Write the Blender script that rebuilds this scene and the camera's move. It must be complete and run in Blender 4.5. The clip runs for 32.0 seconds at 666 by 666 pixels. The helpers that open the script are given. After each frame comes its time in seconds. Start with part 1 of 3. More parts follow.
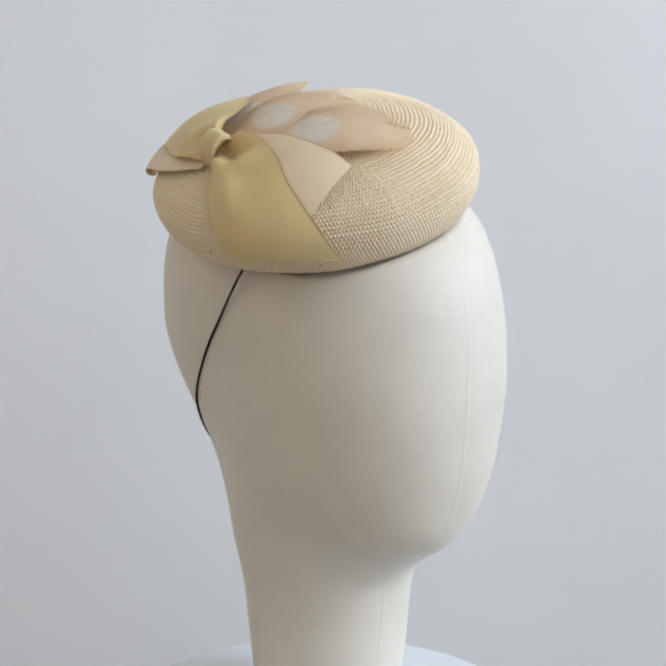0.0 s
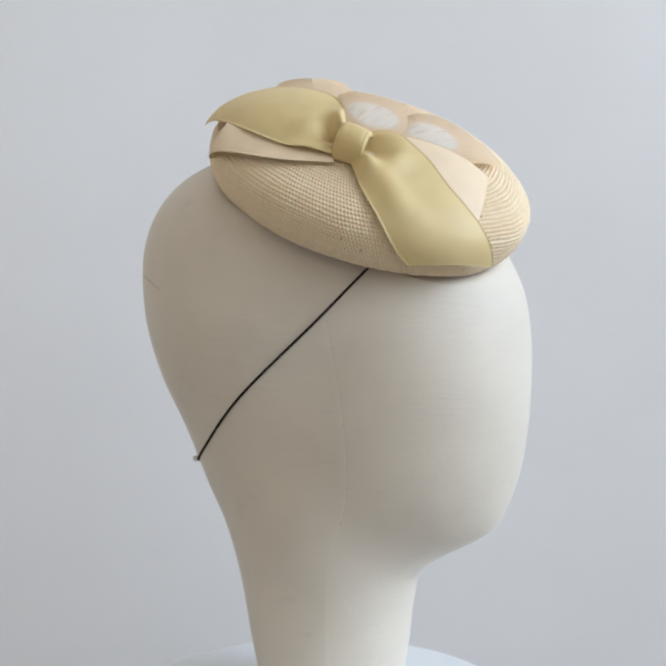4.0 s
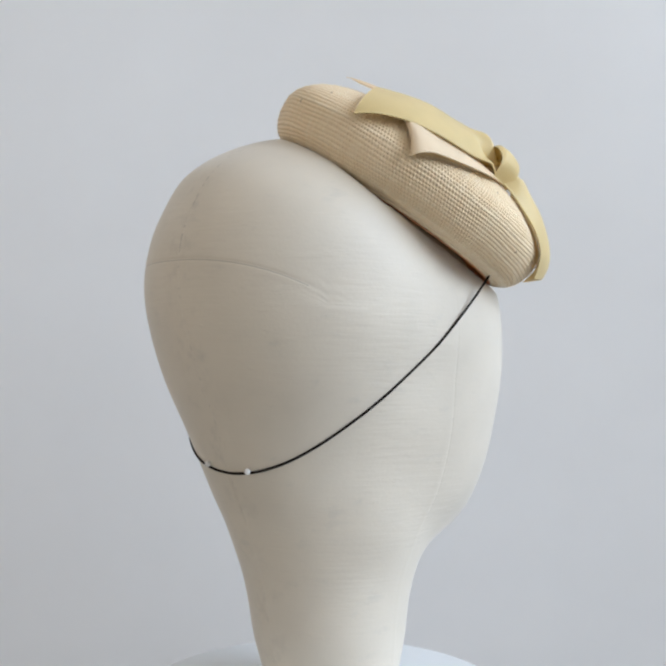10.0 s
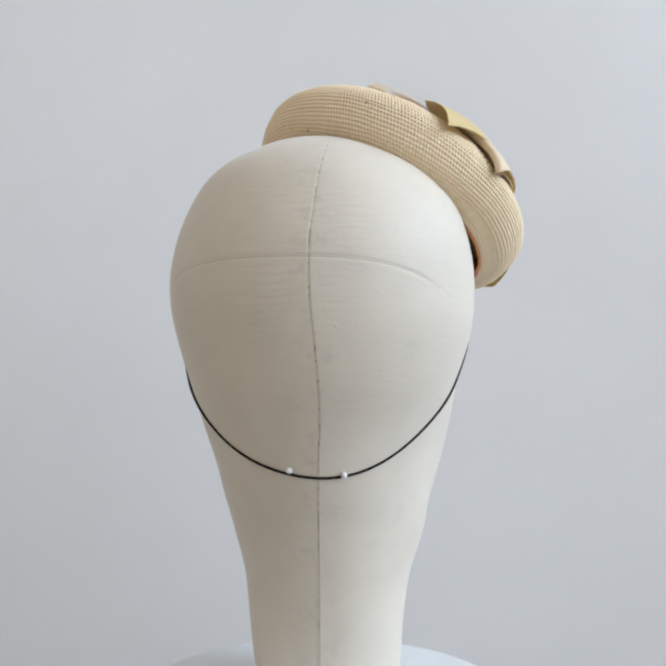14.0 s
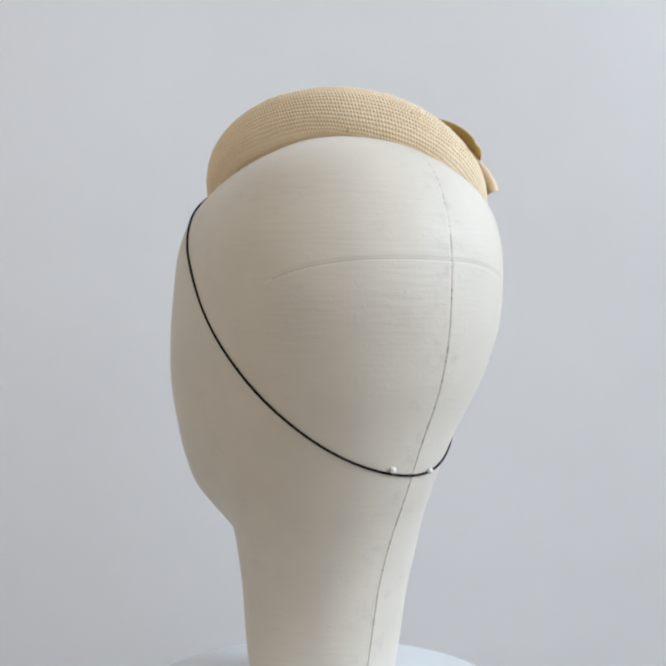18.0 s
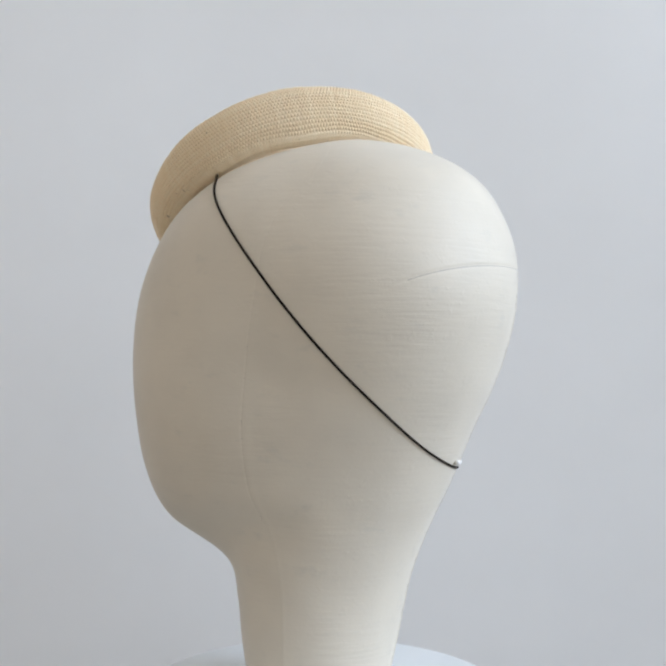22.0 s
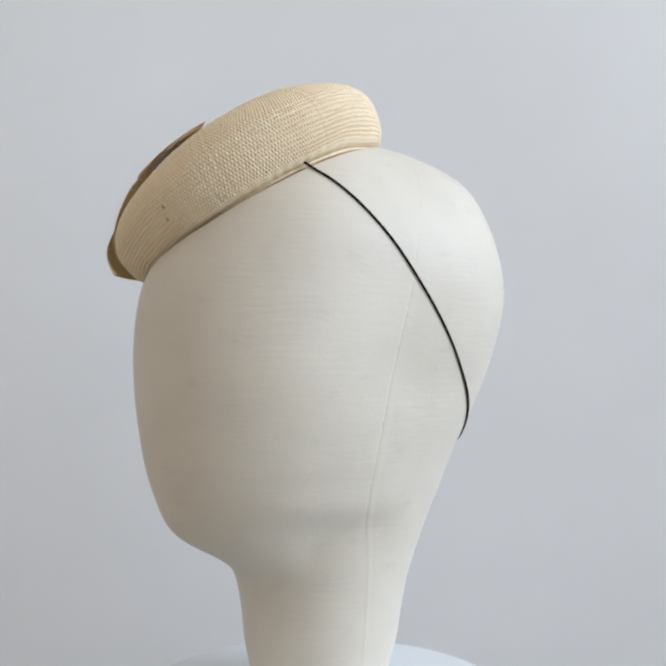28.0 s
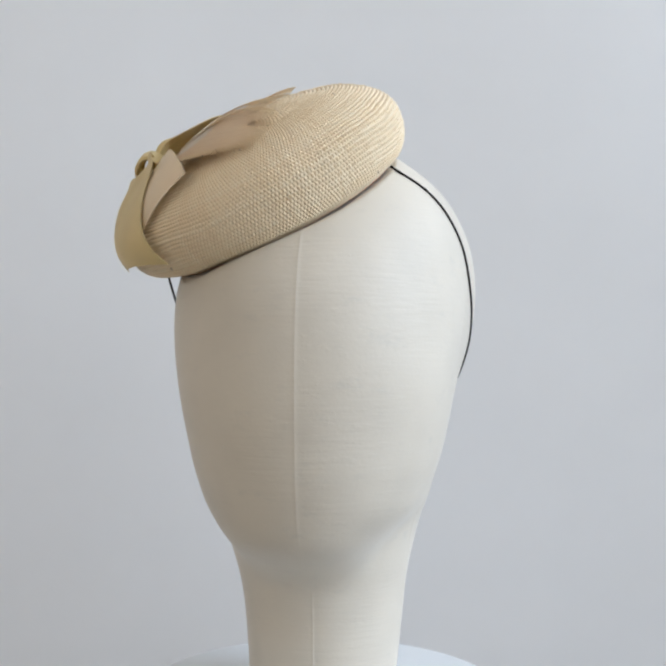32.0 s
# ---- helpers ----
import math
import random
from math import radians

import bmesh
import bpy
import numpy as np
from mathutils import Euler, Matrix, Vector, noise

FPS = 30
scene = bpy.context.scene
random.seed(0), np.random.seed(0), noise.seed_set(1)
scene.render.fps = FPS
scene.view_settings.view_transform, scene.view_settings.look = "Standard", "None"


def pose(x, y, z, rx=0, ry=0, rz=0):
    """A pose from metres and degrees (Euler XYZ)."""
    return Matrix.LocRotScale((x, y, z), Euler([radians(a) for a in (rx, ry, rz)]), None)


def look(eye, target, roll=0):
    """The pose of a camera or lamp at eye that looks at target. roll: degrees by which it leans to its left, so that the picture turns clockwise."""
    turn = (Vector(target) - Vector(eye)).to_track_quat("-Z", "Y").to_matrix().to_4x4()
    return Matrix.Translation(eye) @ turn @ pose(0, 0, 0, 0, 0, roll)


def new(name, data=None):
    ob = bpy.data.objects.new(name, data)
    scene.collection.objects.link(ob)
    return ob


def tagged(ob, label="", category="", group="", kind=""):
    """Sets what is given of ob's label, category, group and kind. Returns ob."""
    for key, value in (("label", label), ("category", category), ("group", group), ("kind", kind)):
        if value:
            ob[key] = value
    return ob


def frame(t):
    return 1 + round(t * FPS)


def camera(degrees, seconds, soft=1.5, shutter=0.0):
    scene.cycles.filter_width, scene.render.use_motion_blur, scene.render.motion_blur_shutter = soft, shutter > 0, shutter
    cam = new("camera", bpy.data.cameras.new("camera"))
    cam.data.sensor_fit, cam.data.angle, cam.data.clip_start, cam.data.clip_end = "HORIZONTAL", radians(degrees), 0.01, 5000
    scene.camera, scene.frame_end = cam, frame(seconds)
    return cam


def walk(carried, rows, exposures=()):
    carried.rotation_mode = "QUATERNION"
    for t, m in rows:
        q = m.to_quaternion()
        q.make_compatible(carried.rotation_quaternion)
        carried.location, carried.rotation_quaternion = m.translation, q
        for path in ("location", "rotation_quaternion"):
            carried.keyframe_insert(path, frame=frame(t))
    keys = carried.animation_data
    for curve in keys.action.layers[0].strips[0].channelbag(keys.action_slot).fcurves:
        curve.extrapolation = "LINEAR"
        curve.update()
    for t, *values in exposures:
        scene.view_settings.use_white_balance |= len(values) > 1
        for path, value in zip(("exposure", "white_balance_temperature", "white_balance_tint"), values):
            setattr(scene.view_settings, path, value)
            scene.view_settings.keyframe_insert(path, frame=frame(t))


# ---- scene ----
cam = camera(34.44, 32.0, 2.8)
EYE = (0.0, -0.55, 0.2073)
VIEW = look(EYE, (0.00477, 0.45, 0.22138), 0.5)
walk(cam, [(0.0, VIEW), (32.0, VIEW)], [(0.0, -0.03), (12.0, -0.03), (24.0, -0.03), (28.0, -0.06), (32.0, -0.06)])

# ---- light ----
world = bpy.data.worlds.new("sky")
scene.world = world
world.use_nodes = True
wn = world.node_tree
sky = wn.nodes.new("ShaderNodeTexSky")
sky.sky_type, sky.sun_disc = "NISHITA", False
sky.sun_elevation, sky.sun_rotation = radians(35), radians(120)
wn.links.new(sky.outputs["Color"], wn.nodes["Background"].inputs["Color"])
wn.nodes["Background"].inputs["Strength"].default_value = 0.1

# daylight through the window opening in the right-hand wall
WIN_Y, WIN_Z, WIN_W, WIN_H, WIN_X = -0.90, 1.55, 2.3, 1.9, 2.6
lamp = bpy.data.lights.new("window_light", "AREA")
lamp.shape, lamp.size, lamp.size_y = "RECTANGLE", WIN_W - 0.06, WIN_H - 0.06
lamp.energy, lamp.color = 106.0, (0.645, 0.794, 1.0)
window_light = new("window_light", lamp)
window_light.matrix_world = look((WIN_X + 0.03, WIN_Y, WIN_Z), (0.0, WIN_Y, WIN_Z))

# ---- materials ----


class Mat:
    """A small helper round a node material with one principled shader."""

    def __init__(self, name, rough=0.5, metal=0.0):
        self.m = bpy.data.materials.new(name)
        self.m.use_nodes = True
        self.t = self.m.node_tree
        self.b = self.t.nodes["Principled BSDF"]
        self.b.inputs["Roughness"].default_value = rough
        self.b.inputs["Metallic"].default_value = metal

    def node(self, kind, **inputs):
        n = self.t.nodes.new(kind)
        for k, v in inputs.items():
            sock = n.inputs[int(k[1:])] if k[0] == "i" and k[1:].isdigit() else n.inputs[k.replace("_", " ")]
            if hasattr(v, "is_output"):
                self.t.links.new(v, sock)
            else:
                sock.default_value = v
        return n

    def put(self, name, sock):
        self.t.links.new(sock, self.b.inputs[name])

    def coords(self, scale=(1, 1, 1), which="Object"):
        c = self.t.nodes.new("ShaderNodeTexCoord")
        mp = self.node("ShaderNodeMapping", Scale=scale, Vector=c.outputs[which])
        return mp.outputs["Vector"]

    def noise(self, vec, scale, detail=3.0, rough=0.55):
        return self.node("ShaderNodeTexNoise", Vector=vec, Scale=scale, Detail=detail, Roughness=rough).outputs["Fac"]

    def ramp(self, fac, stops):
        r = self.node("ShaderNodeValToRGB", Fac=fac)
        e = r.color_ramp.elements
        while len(e) < len(stops):
            e.new(0.5)
        for el, (pos, col) in zip(e, stops):
            el.position, el.color = pos, (*col, 1)
        return r.outputs["Color"]

    def math(self, op, a, b=0.0):
        n = self.t.nodes.new("ShaderNodeMath")
        n.operation = op
        for i, v in enumerate((a, b)):
            if hasattr(v, "is_output"):
                self.t.links.new(v, n.inputs[i])
            else:
                n.inputs[i].default_value = v
        return n.outputs[0]

    def mix(self, fac, a, b, blend="MIX"):
        n = self.t.nodes.new("ShaderNodeMix")
        n.data_type, n.blend_type = "RGBA", blend
        for i, v in ((0, fac), (6, a), (7, b)):
            if hasattr(v, "is_output"):
                self.t.links.new(v, n.inputs[i])
            else:
                n.inputs[i].default_value = v if i == 0 else (*v, 1)
        return n.outputs[2]

    def glow_through(self, share, tint):
        """Some light passes through the thin material."""
        tr = self.node("ShaderNodeBsdfTranslucent", Color=(*tint, 1))
        mx = self.node("ShaderNodeMixShader", Fac=share)
        self.t.links.new(self.b.outputs[0], mx.inputs[1])
        self.t.links.new(tr.outputs[0], mx.inputs[2])
        self.t.links.new(mx.outputs[0], self.t.nodes["Material Output"].inputs["Surface"])

    def bump(self, height, distance, strength=1.0):
        n = self.node("ShaderNodeBump", Height=height, Distance=distance, Strength=strength)
        self.put("Normal", n.outputs["Normal"])


def canvas_material(name, tint):
    k = Mat(name, 0.55)
    v = k.coords()
    stain = k.noise(v, 26.0, 4.0)
    fine = k.noise(v, 210.0, 3.0)
    col = k.ramp(stain, [(0.25, [c * 0.93 for c in tint]), (0.55, tint), (0.85, [min(1, c * 1.04) for c in tint])])
    col = k.mix(k.math("MULTIPLY", fine, 0.10), col, [c * 0.75 for c in tint])
    # small greyish rub marks
    rub = k.ramp(k.noise(k.coords((1, 1, 2.2)), 48.0, 5.0, 0.65), [(0.60, (0, 0, 0)), (0.72, (1, 1, 1))])
    col = k.mix(k.math("MULTIPLY", rub, 0.22), col, (0.50, 0.48, 0.43))
    # handling marks beside the back seam
    sep = k.node("ShaderNodeSeparateXYZ", Vector=v)
    away = k.math("ABSOLUTE", k.math("ADD", k.math("MULTIPLY", sep.outputs["X"], 0.804), k.math("MULTIPLY", sep.outputs["Y"], 0.595)))
    behind = k.math("GREATER_THAN", sep.outputs["Y"], 0.02)
    close = k.ramp(away, [(0.0, (1, 1, 1)), (0.016, (0, 0, 0))])
    mark = k.ramp(k.noise(k.coords((1, 1, 0.8)), 130.0, 5.0, 0.7), [(0.52, (0, 0, 0)), (0.70, (1, 1, 1))])
    col = k.mix(k.math("MULTIPLY", k.math("MULTIPLY", k.math("MULTIPLY", close, behind), mark), 0.30), col, (0.42, 0.38, 0.33))
    k.put("Base Color", col)
    # thin level threads of the stretched cloth, stronger in patches
    patch = k.ramp(k.noise(v, 22.0, 2.0), [(0.40, (0.15, 0.15, 0.15)), (0.66, (1, 1, 1))])
    crease = k.noise(k.coords((0.09, 0.09, 1.0)), 520.0, 2.0, 0.45)
    grain = k.noise(v, 650.0, 2.0)
    h = k.math("ADD", k.math("MULTIPLY", crease, patch), k.math("MULTIPLY", grain, 0.25))
    slant = k.noise(k.node("ShaderNodeMapping", Vector=v, Rotation=(0.6, 0.9, 0.4), Scale=(1, 0.15, 1)).outputs["Vector"], 240.0, 3.0)
    h = k.math("ADD", h, k.math("MULTIPLY", k.ramp(slant, [(0.58, (0, 0, 0)), (0.8, (1, 1, 1))]), 0.3))
    pimple = k.ramp(k.noise(v, 190.0, 1.0), [(0.82, (0, 0, 0)), (0.90, (1, 1, 1))])
    h = k.math("ADD", h, k.math("MULTIPLY", pimple, 0.8))
    k.bump(h, 0.0004, 0.55)
    k.b.inputs["Sheen Weight"].default_value = 0.3
    k.b.inputs["Sheen Roughness"].default_value = 0.35
    return k.m


def straw_material():
    k = Mat("straw", 0.29)
    uv = k.coords(which="UV")
    sep = k.node("ShaderNodeSeparateXYZ", Vector=uv)
    tints = []
    for axis in ("X", "Y"):
        cell = k.math("FLOOR", sep.outputs[axis])
        w = k.t.nodes.new("ShaderNodeTexWhiteNoise")
        w.noise_dimensions = "1D"
        k.t.links.new(cell, w.inputs["W"])
        tints.append(w.outputs["Value"])
    strand = k.math("MULTIPLY", k.math("ADD", tints[0], tints[1]), 0.5)
    col = k.ramp(strand, [(0.05, (0.925, 0.732, 0.49)), (0.5, (0.955, 0.782, 0.547)), (0.95, (0.975, 0.827, 0.608))])
    slub = k.noise(k.coords((1.0, 0.25, 1.0), "UV"), 1.3, 3.0)
    col = k.mix(k.ramp(slub, [(0.68, (0, 0, 0)), (0.74, (0.8, 0.8, 0.8))]), col, (0.32, 0.20, 0.09))
    big = k.noise(k.coords(), 32.0, 2.0)
    col = k.mix(k.math("MULTIPLY", big, 0.12), col, (0.72, 0.56, 0.36))
    # a few dark specks, each as large as one crossing of the weave
    spot = k.t.nodes.new("ShaderNodeTexWhiteNoise")
    spot.noise_dimensions = "2D"
    cell = k.t.nodes.new("ShaderNodeVectorMath")
    cell.operation = "FLOOR"
    k.t.links.new(uv, cell.inputs[0])
    k.t.links.new(cell.outputs[0], spot.inputs["Vector"])
    col = k.mix(k.math("MULTIPLY", k.math("GREATER_THAN", spot.outputs["Value"], 0.9988), 0.6), col, (0.25, 0.14, 0.06))
    k.put("Base Color", col)
    fibre = k.noise(k.coords((1, 1, 1), "UV"), 5.0, 3.0)
    k.bump(fibre, 0.00015, 0.5)
    k.b.inputs["Sheen Weight"].default_value = 0.05
    k.b.inputs["Sheen Tint"].default_value = (1.0, 0.84, 0.60, 1.0)
    k.b.inputs["Specular IOR Level"].default_value = 0.75
    k.b.inputs["Specular Tint"].default_value = (1.0, 0.84, 0.60, 1.0)
    k.glow_through(0.05, (0.92, 0.68, 0.38))
    return k.m


def ribbon_material(name, tint, rib=1.0, rough=0.5, picot=0.65):
    k = Mat(name, rough)
    uv = k.coords(which="UV")
    sep = k.node("ShaderNodeSeparateXYZ", Vector=uv)
    ribs = k.math("SINE", k.math("MULTIPLY", sep.outputs["X"], 2 * math.pi / 0.0009))
    big = k.noise(k.coords(), 55.0, 2.0)
    fine = k.noise(k.coords((1, 0.12, 1), "UV"), 1400.0, 2.0)
    col = k.ramp(big, [(0.3, [c * 0.95 for c in tint]), (0.7, [min(1, c * 1.05) for c in tint])])
    col = k.mix(k.math("MULTIPLY", fine, 0.10), col, [c * 0.8 for c in tint])
    # picot edge: small dark gaps between the edge loops
    rim = k.math("GREATER_THAN", k.math("ABSOLUTE", k.math("SUBTRACT", sep.outputs["Y"], 0.02)), 0.0193)
    gap = k.math("GREATER_THAN", k.math("SINE", k.math("MULTIPLY", sep.outputs["X"], 2 * math.pi / 0.0019)), 0.1)
    col = k.mix(k.math("MULTIPLY", k.math("MULTIPLY", rim, gap), picot), col, [c * 0.45 for c in tint])
    k.put("Base Color", col)
    k.bump(k.math("ADD", k.math("MULTIPLY", ribs, 0.2 * rib), k.math("MULTIPLY", fine, 0.6)), 0.0001, 0.35)
    k.b.inputs["Sheen Weight"].default_value = 0.25
    k.b.inputs["Sheen Roughness"].default_value = 0.4
    k.b.inputs["Sheen Tint"].default_value = (*[min(1, c * 1.15) for c in tint], 1.0)
    k.b.inputs["Specular Tint"].default_value = (1.0, 0.93, 0.80, 1.0)
    k.glow_through(0.20, [min(1, c * f) for c, f in zip(tint, (1.2, 1.2, 1.0))])
    return k.m


def feather_material():
    k = Mat("feather", 0.6)
    c = k.t.nodes.new("ShaderNodeTexCoord")
    sep = k.node("ShaderNodeSeparateXYZ", Vector=c.outputs["UV"])
    # along the shaft 0..1, across -1..1; a pale round eye with a blurred rim in the lower half
    dx = k.math("MULTIPLY", k.math("SUBTRACT", sep.outputs["X"], 0.37), 5.2)
    dy = k.math("MULTIPLY", sep.outputs["Y"], 1.6)
    d = k.math("SQRT", k.math("ADD", k.math("MULTIPLY", dx, dx), k.math("MULTIPLY", dy, dy)))
    streak = k.noise(k.node("ShaderNodeMapping", Vector=c.outputs["UV"], Scale=(5, 34, 1)).outputs["Vector"], 1.0, 4.0)
    d = k.math("ADD", d, k.math("MULTIPLY", k.math("SUBTRACT", streak, 0.5), 0.9))
    body = k.ramp(streak, [(0.30, (0.60, 0.43, 0.27)), (0.44, (0.89, 0.71, 0.50)), (0.75, (0.95, 0.82, 0.63))])
    col = k.mix(k.ramp(d, [(0.80, (1, 1, 1)), (1.0, (0, 0, 0))]), body, k.ramp(streak, [(0.30, (0.62, 0.55, 0.46)), (0.48, (0.97, 0.94, 0.88))]))
    fringe = k.ramp(k.math("ABSOLUTE", sep.outputs["Y"]), [(0.80, (0, 0, 0)), (1.0, (0.6, 0.6, 0.6))])
    col = k.mix(fringe, col, (0.84, 0.68, 0.40))
    tip = k.ramp(sep.outputs["X"], [(0.86, (0, 0, 0)), (1.0, (0.7, 0.7, 0.7))])
    col = k.mix(tip, col, (0.74, 0.62, 0.44))
    k.put("Base Color", col)
    k.b.inputs["Sheen Weight"].default_value = 0.2
    k.b.inputs["Sheen Tint"].default_value = (1.0, 0.86, 0.66, 1.0)
    k.glow_through(0.40, (0.96, 0.78, 0.52))
    return k.m


def plain_material(name, tint, rough, scale=60.0, vary=0.06, relief=0.0002, metal=0.0):
    k = Mat(name, rough, metal)
    v = k.coords()
    a, b = k.noise(v, scale, 4.0), k.noise(v, scale * 0.08, 2.0)
    f = k.math("MULTIPLY", k.math("ADD", a, b), 0.5)
    k.put("Base Color", k.ramp(f, [(0.3, [c * (1 - vary) for c in tint]), (0.7, [min(1, c * (1 + vary)) for c in tint])]))
    if relief:
        k.bump(a, relief, 0.4)
    return k.m


CANVAS = canvas_material("gesso_canvas", (0.740, 0.666, 0.556))
SEAM = canvas_material("seam_thread", (0.54, 0.48, 0.40))
STRAW = straw_material()
OLIVE = ribbon_material("olive_ribbon", (0.815, 0.645, 0.325), 0.9, 0.42, 0.16)
CREAM = ribbon_material("cream_ribbon", (0.95, 0.76, 0.545), 0.5, 0.45, 0.12)
FEATHER = feather_material()
SHAFT = plain_material("feather_shaft", (0.84, 0.68, 0.54), 0.5, 400.0, 0.1, 0)
LINING = plain_material("rust_lining", (0.80, 0.33, 0.13), 0.6, 300.0, 0.15)
BLACK = plain_material("black_elastic", (0.016, 0.012, 0.010), 0.8, 2500.0, 0.3, 0.0001)
BLACK.node_tree.nodes["Principled BSDF"].inputs["Specular IOR Level"].default_value = 0.05
PEARL = plain_material("pearl", (0.82, 0.80, 0.77), 0.16, 200.0, 0.03, 0)
STEEL = plain_material("pin_steel", (0.6, 0.6, 0.6), 0.3, 200.0, 0.05, 0, 1.0)
PLASTIC = plain_material("white_plastic", (0.78, 0.80, 0.81), 0.35, 90.0, 0.02, 0.00005)
PAPER = plain_material("backdrop_paper", (0.855, 0.845, 0.838), 0.85, 9.0, 0.025, 0.0015)
PAINT = plain_material("wall_paint", (0.71, 0.635, 0.55), 0.8, 30.0, 0.03, 0.0004)
# tan added on the unseen west wall, to bounce warm fill onto the head
WARM_BOUNCE = plain_material("warm_bounce_paint", (0.72, 0.59, 0.46), 0.8, 30.0, 0.03, 0.0004)
BOARD = plain_material("table_board", (0.32, 0.29, 0.25), 0.6, 40.0, 0.04, 0.0003)

# ---- building helpers ----


def mesh_of(name, verts, faces, mat, smooth=True, uvs=None):
    me = bpy.data.meshes.new(name)
    me.from_pydata([tuple(v) for v in verts], [], [tuple(f) for f in faces])
    if uvs is not None:
        layer = me.uv_layers.new(name="UVMap")
        idx = np.empty(len(me.loops), dtype=np.int32)
        me.loops.foreach_get("vertex_index", idx)
        layer.data.foreach_set("uv", np.asarray(uvs, dtype=np.float32)[idx].ravel())
    for m in mat if isinstance(mat, (list, tuple)) else [mat]:
        me.materials.append(m)
    if smooth:
        me.polygons.foreach_set("use_smooth", [True] * len(me.polygons))
    me.update()
    return me


def part(name, me, parent, label=""):
    ob = new(name, me)
    ob.parent = parent
    return tagged(ob, label) if label else ob


def grid_faces(nu, nv, close_v=False):
    """Quads of a grid of nu rows of nv points."""
    i = np.arange(nu - 1)[:, None] * nv
    j = np.arange(nv if close_v else nv - 1)[None]
    k = (j + 1) % nv
    return np.stack([i + j, i + k, i + nv + k, i + nv + j], -1).reshape(-1, 4)


def lathe(name, profile, mat, seg=96, centre=(0, 0, 0)):
    """A turned body; the profile is (radius, height) from bottom to top."""
    pr = np.array(profile)
    a = np.linspace(0, 2 * math.pi, seg, endpoint=False)
    v = np.stack([pr[:, 0, None] * np.cos(a), pr[:, 0, None] * np.sin(a), np.repeat(pr[:, 1, None], seg, 1)], -1)
    f = [tuple(q) for q in grid_faces(len(pr), seg, True)]
    f.append(tuple(range(seg))[::-1])
    f.append(tuple(range((len(pr) - 1) * seg, len(pr) * seg)))
    return mesh_of(name, v.reshape(-1, 3) + np.array(centre), f, mat)


def spline(x, xs, ys):
    """Smooth curve through (xs, ys) at x; ys may have several columns."""
    x, xs, ys = np.asarray(x, float), np.asarray(xs, float), np.asarray(ys, float)
    m = np.gradient(ys, xs, axis=0)
    i = np.clip(np.searchsorted(xs, x) - 1, 0, len(xs) - 2)
    h = xs[i + 1] - xs[i]
    u = (x - xs[i]) / h
    if ys.ndim > 1:
        u, h = u[..., None], h[..., None]
    return (2 * u**3 - 3 * u**2 + 1) * ys[i] + (u**3 - 2 * u**2 + u) * h * m[i] + (3 * u**2 - 2 * u**3) * ys[i + 1] + (u**3 - u**2) * h * m[i + 1]


def box(name, size, centre, mat, bevel=0.0):
    bm = bmesh.new()
    bmesh.ops.create_cube(bm, size=1.0)
    bmesh.ops.scale(bm, vec=size, verts=bm.verts)
    bmesh.ops.translate(bm, vec=centre, verts=bm.verts)
    if bevel:
        bmesh.ops.bevel(bm, geom=bm.edges[:], offset=bevel, segments=2, affect="EDGES")
    me = bpy.data.meshes.new(name)
    bm.to_mesh(me)
    bm.free()
    me.materials.append(mat)
    return me


def tube(name, pts, radius, mat, seg=10):
    pts = np.asarray(pts, float)
    tan = np.gradient(pts, axis=0)
    tan /= np.linalg.norm(tan, axis=1)[:, None]
    up = np.array([0.3, 0.2, 0.93])
    rows = []
    for p, t in zip(pts, tan):
        s = np.cross(t, up)
        s /= np.linalg.norm(s)
        up = np.cross(s, t)
        rows.append([p + radius * (math.cos(a) * s + math.sin(a) * up) for a in np.linspace(0, 2 * math.pi, seg, endpoint=False)])
    f = [tuple(q) for q in grid_faces(len(pts), seg, True)] + [tuple(range(seg))[::-1], tuple(range((len(pts) - 1) * seg, len(pts) * seg))]
    return mesh_of(name, np.array(rows).reshape(-1, 3), f, mat)


# ---- the room and its table ----
TOP = 0.035            # height of the turntable's platter over the table
X0, X1, Y0, Y1, H, LOW = -1.4, WIN_X, -2.4, 0.46, 2.6, -0.75


def structure(name, me, label, category):
    return tagged(new(name, me), label, category, kind="structure")


def wall(name, x0, x1, y0, y1, label, mat=PAINT):
    structure(name, box(name, (x1 - x0, y1 - y0, H - LOW), ((x0 + x1) / 2, (y0 + y1) / 2, (H + LOW) / 2), mat), label, "wall")


structure("floor", box("floor", (X1 - X0 + 0.2, Y1 - Y0 + 0.2, 0.05), ((X0 + X1) / 2, (Y0 + Y1) / 2, LOW - 0.025), BOARD), "plain pale grey floor", "floor")
wall("wall_west", X0 - 0.1, X0, Y0, Y1, "plain unseen wall, tinted warm for the bounced fill light", WARM_BOUNCE)
wall("wall_south", X0, X1, Y0 - 0.1, Y0, "plain warm white painted wall")
wall("wall_north", X0, X1, Y1, Y1 + 0.1, "plain wall behind the backdrop")
structure("ceiling", box("ceiling", (X1 - X0 + 0.2, Y1 - Y0 + 0.2, 0.08), ((X0 + X1) / 2, (Y0 + Y1) / 2, H + 0.04), PAINT), "plain white ceiling", "ceiling")

table = tagged(new("display_table"), "small pale table under the turntable", "table")
part("tabletop", box("tabletop", (0.62, 0.44, 0.025), (0, -0.08, -0.0125), BOARD, 0.003), table)
for lx in (-0.28, 0.28):
    for ly in (-0.27, 0.11):
        part("leg", box("leg", (0.035, 0.035, -LOW - 0.025), (lx, ly, (LOW - 0.025) / 2), BOARD, 0.002), table)


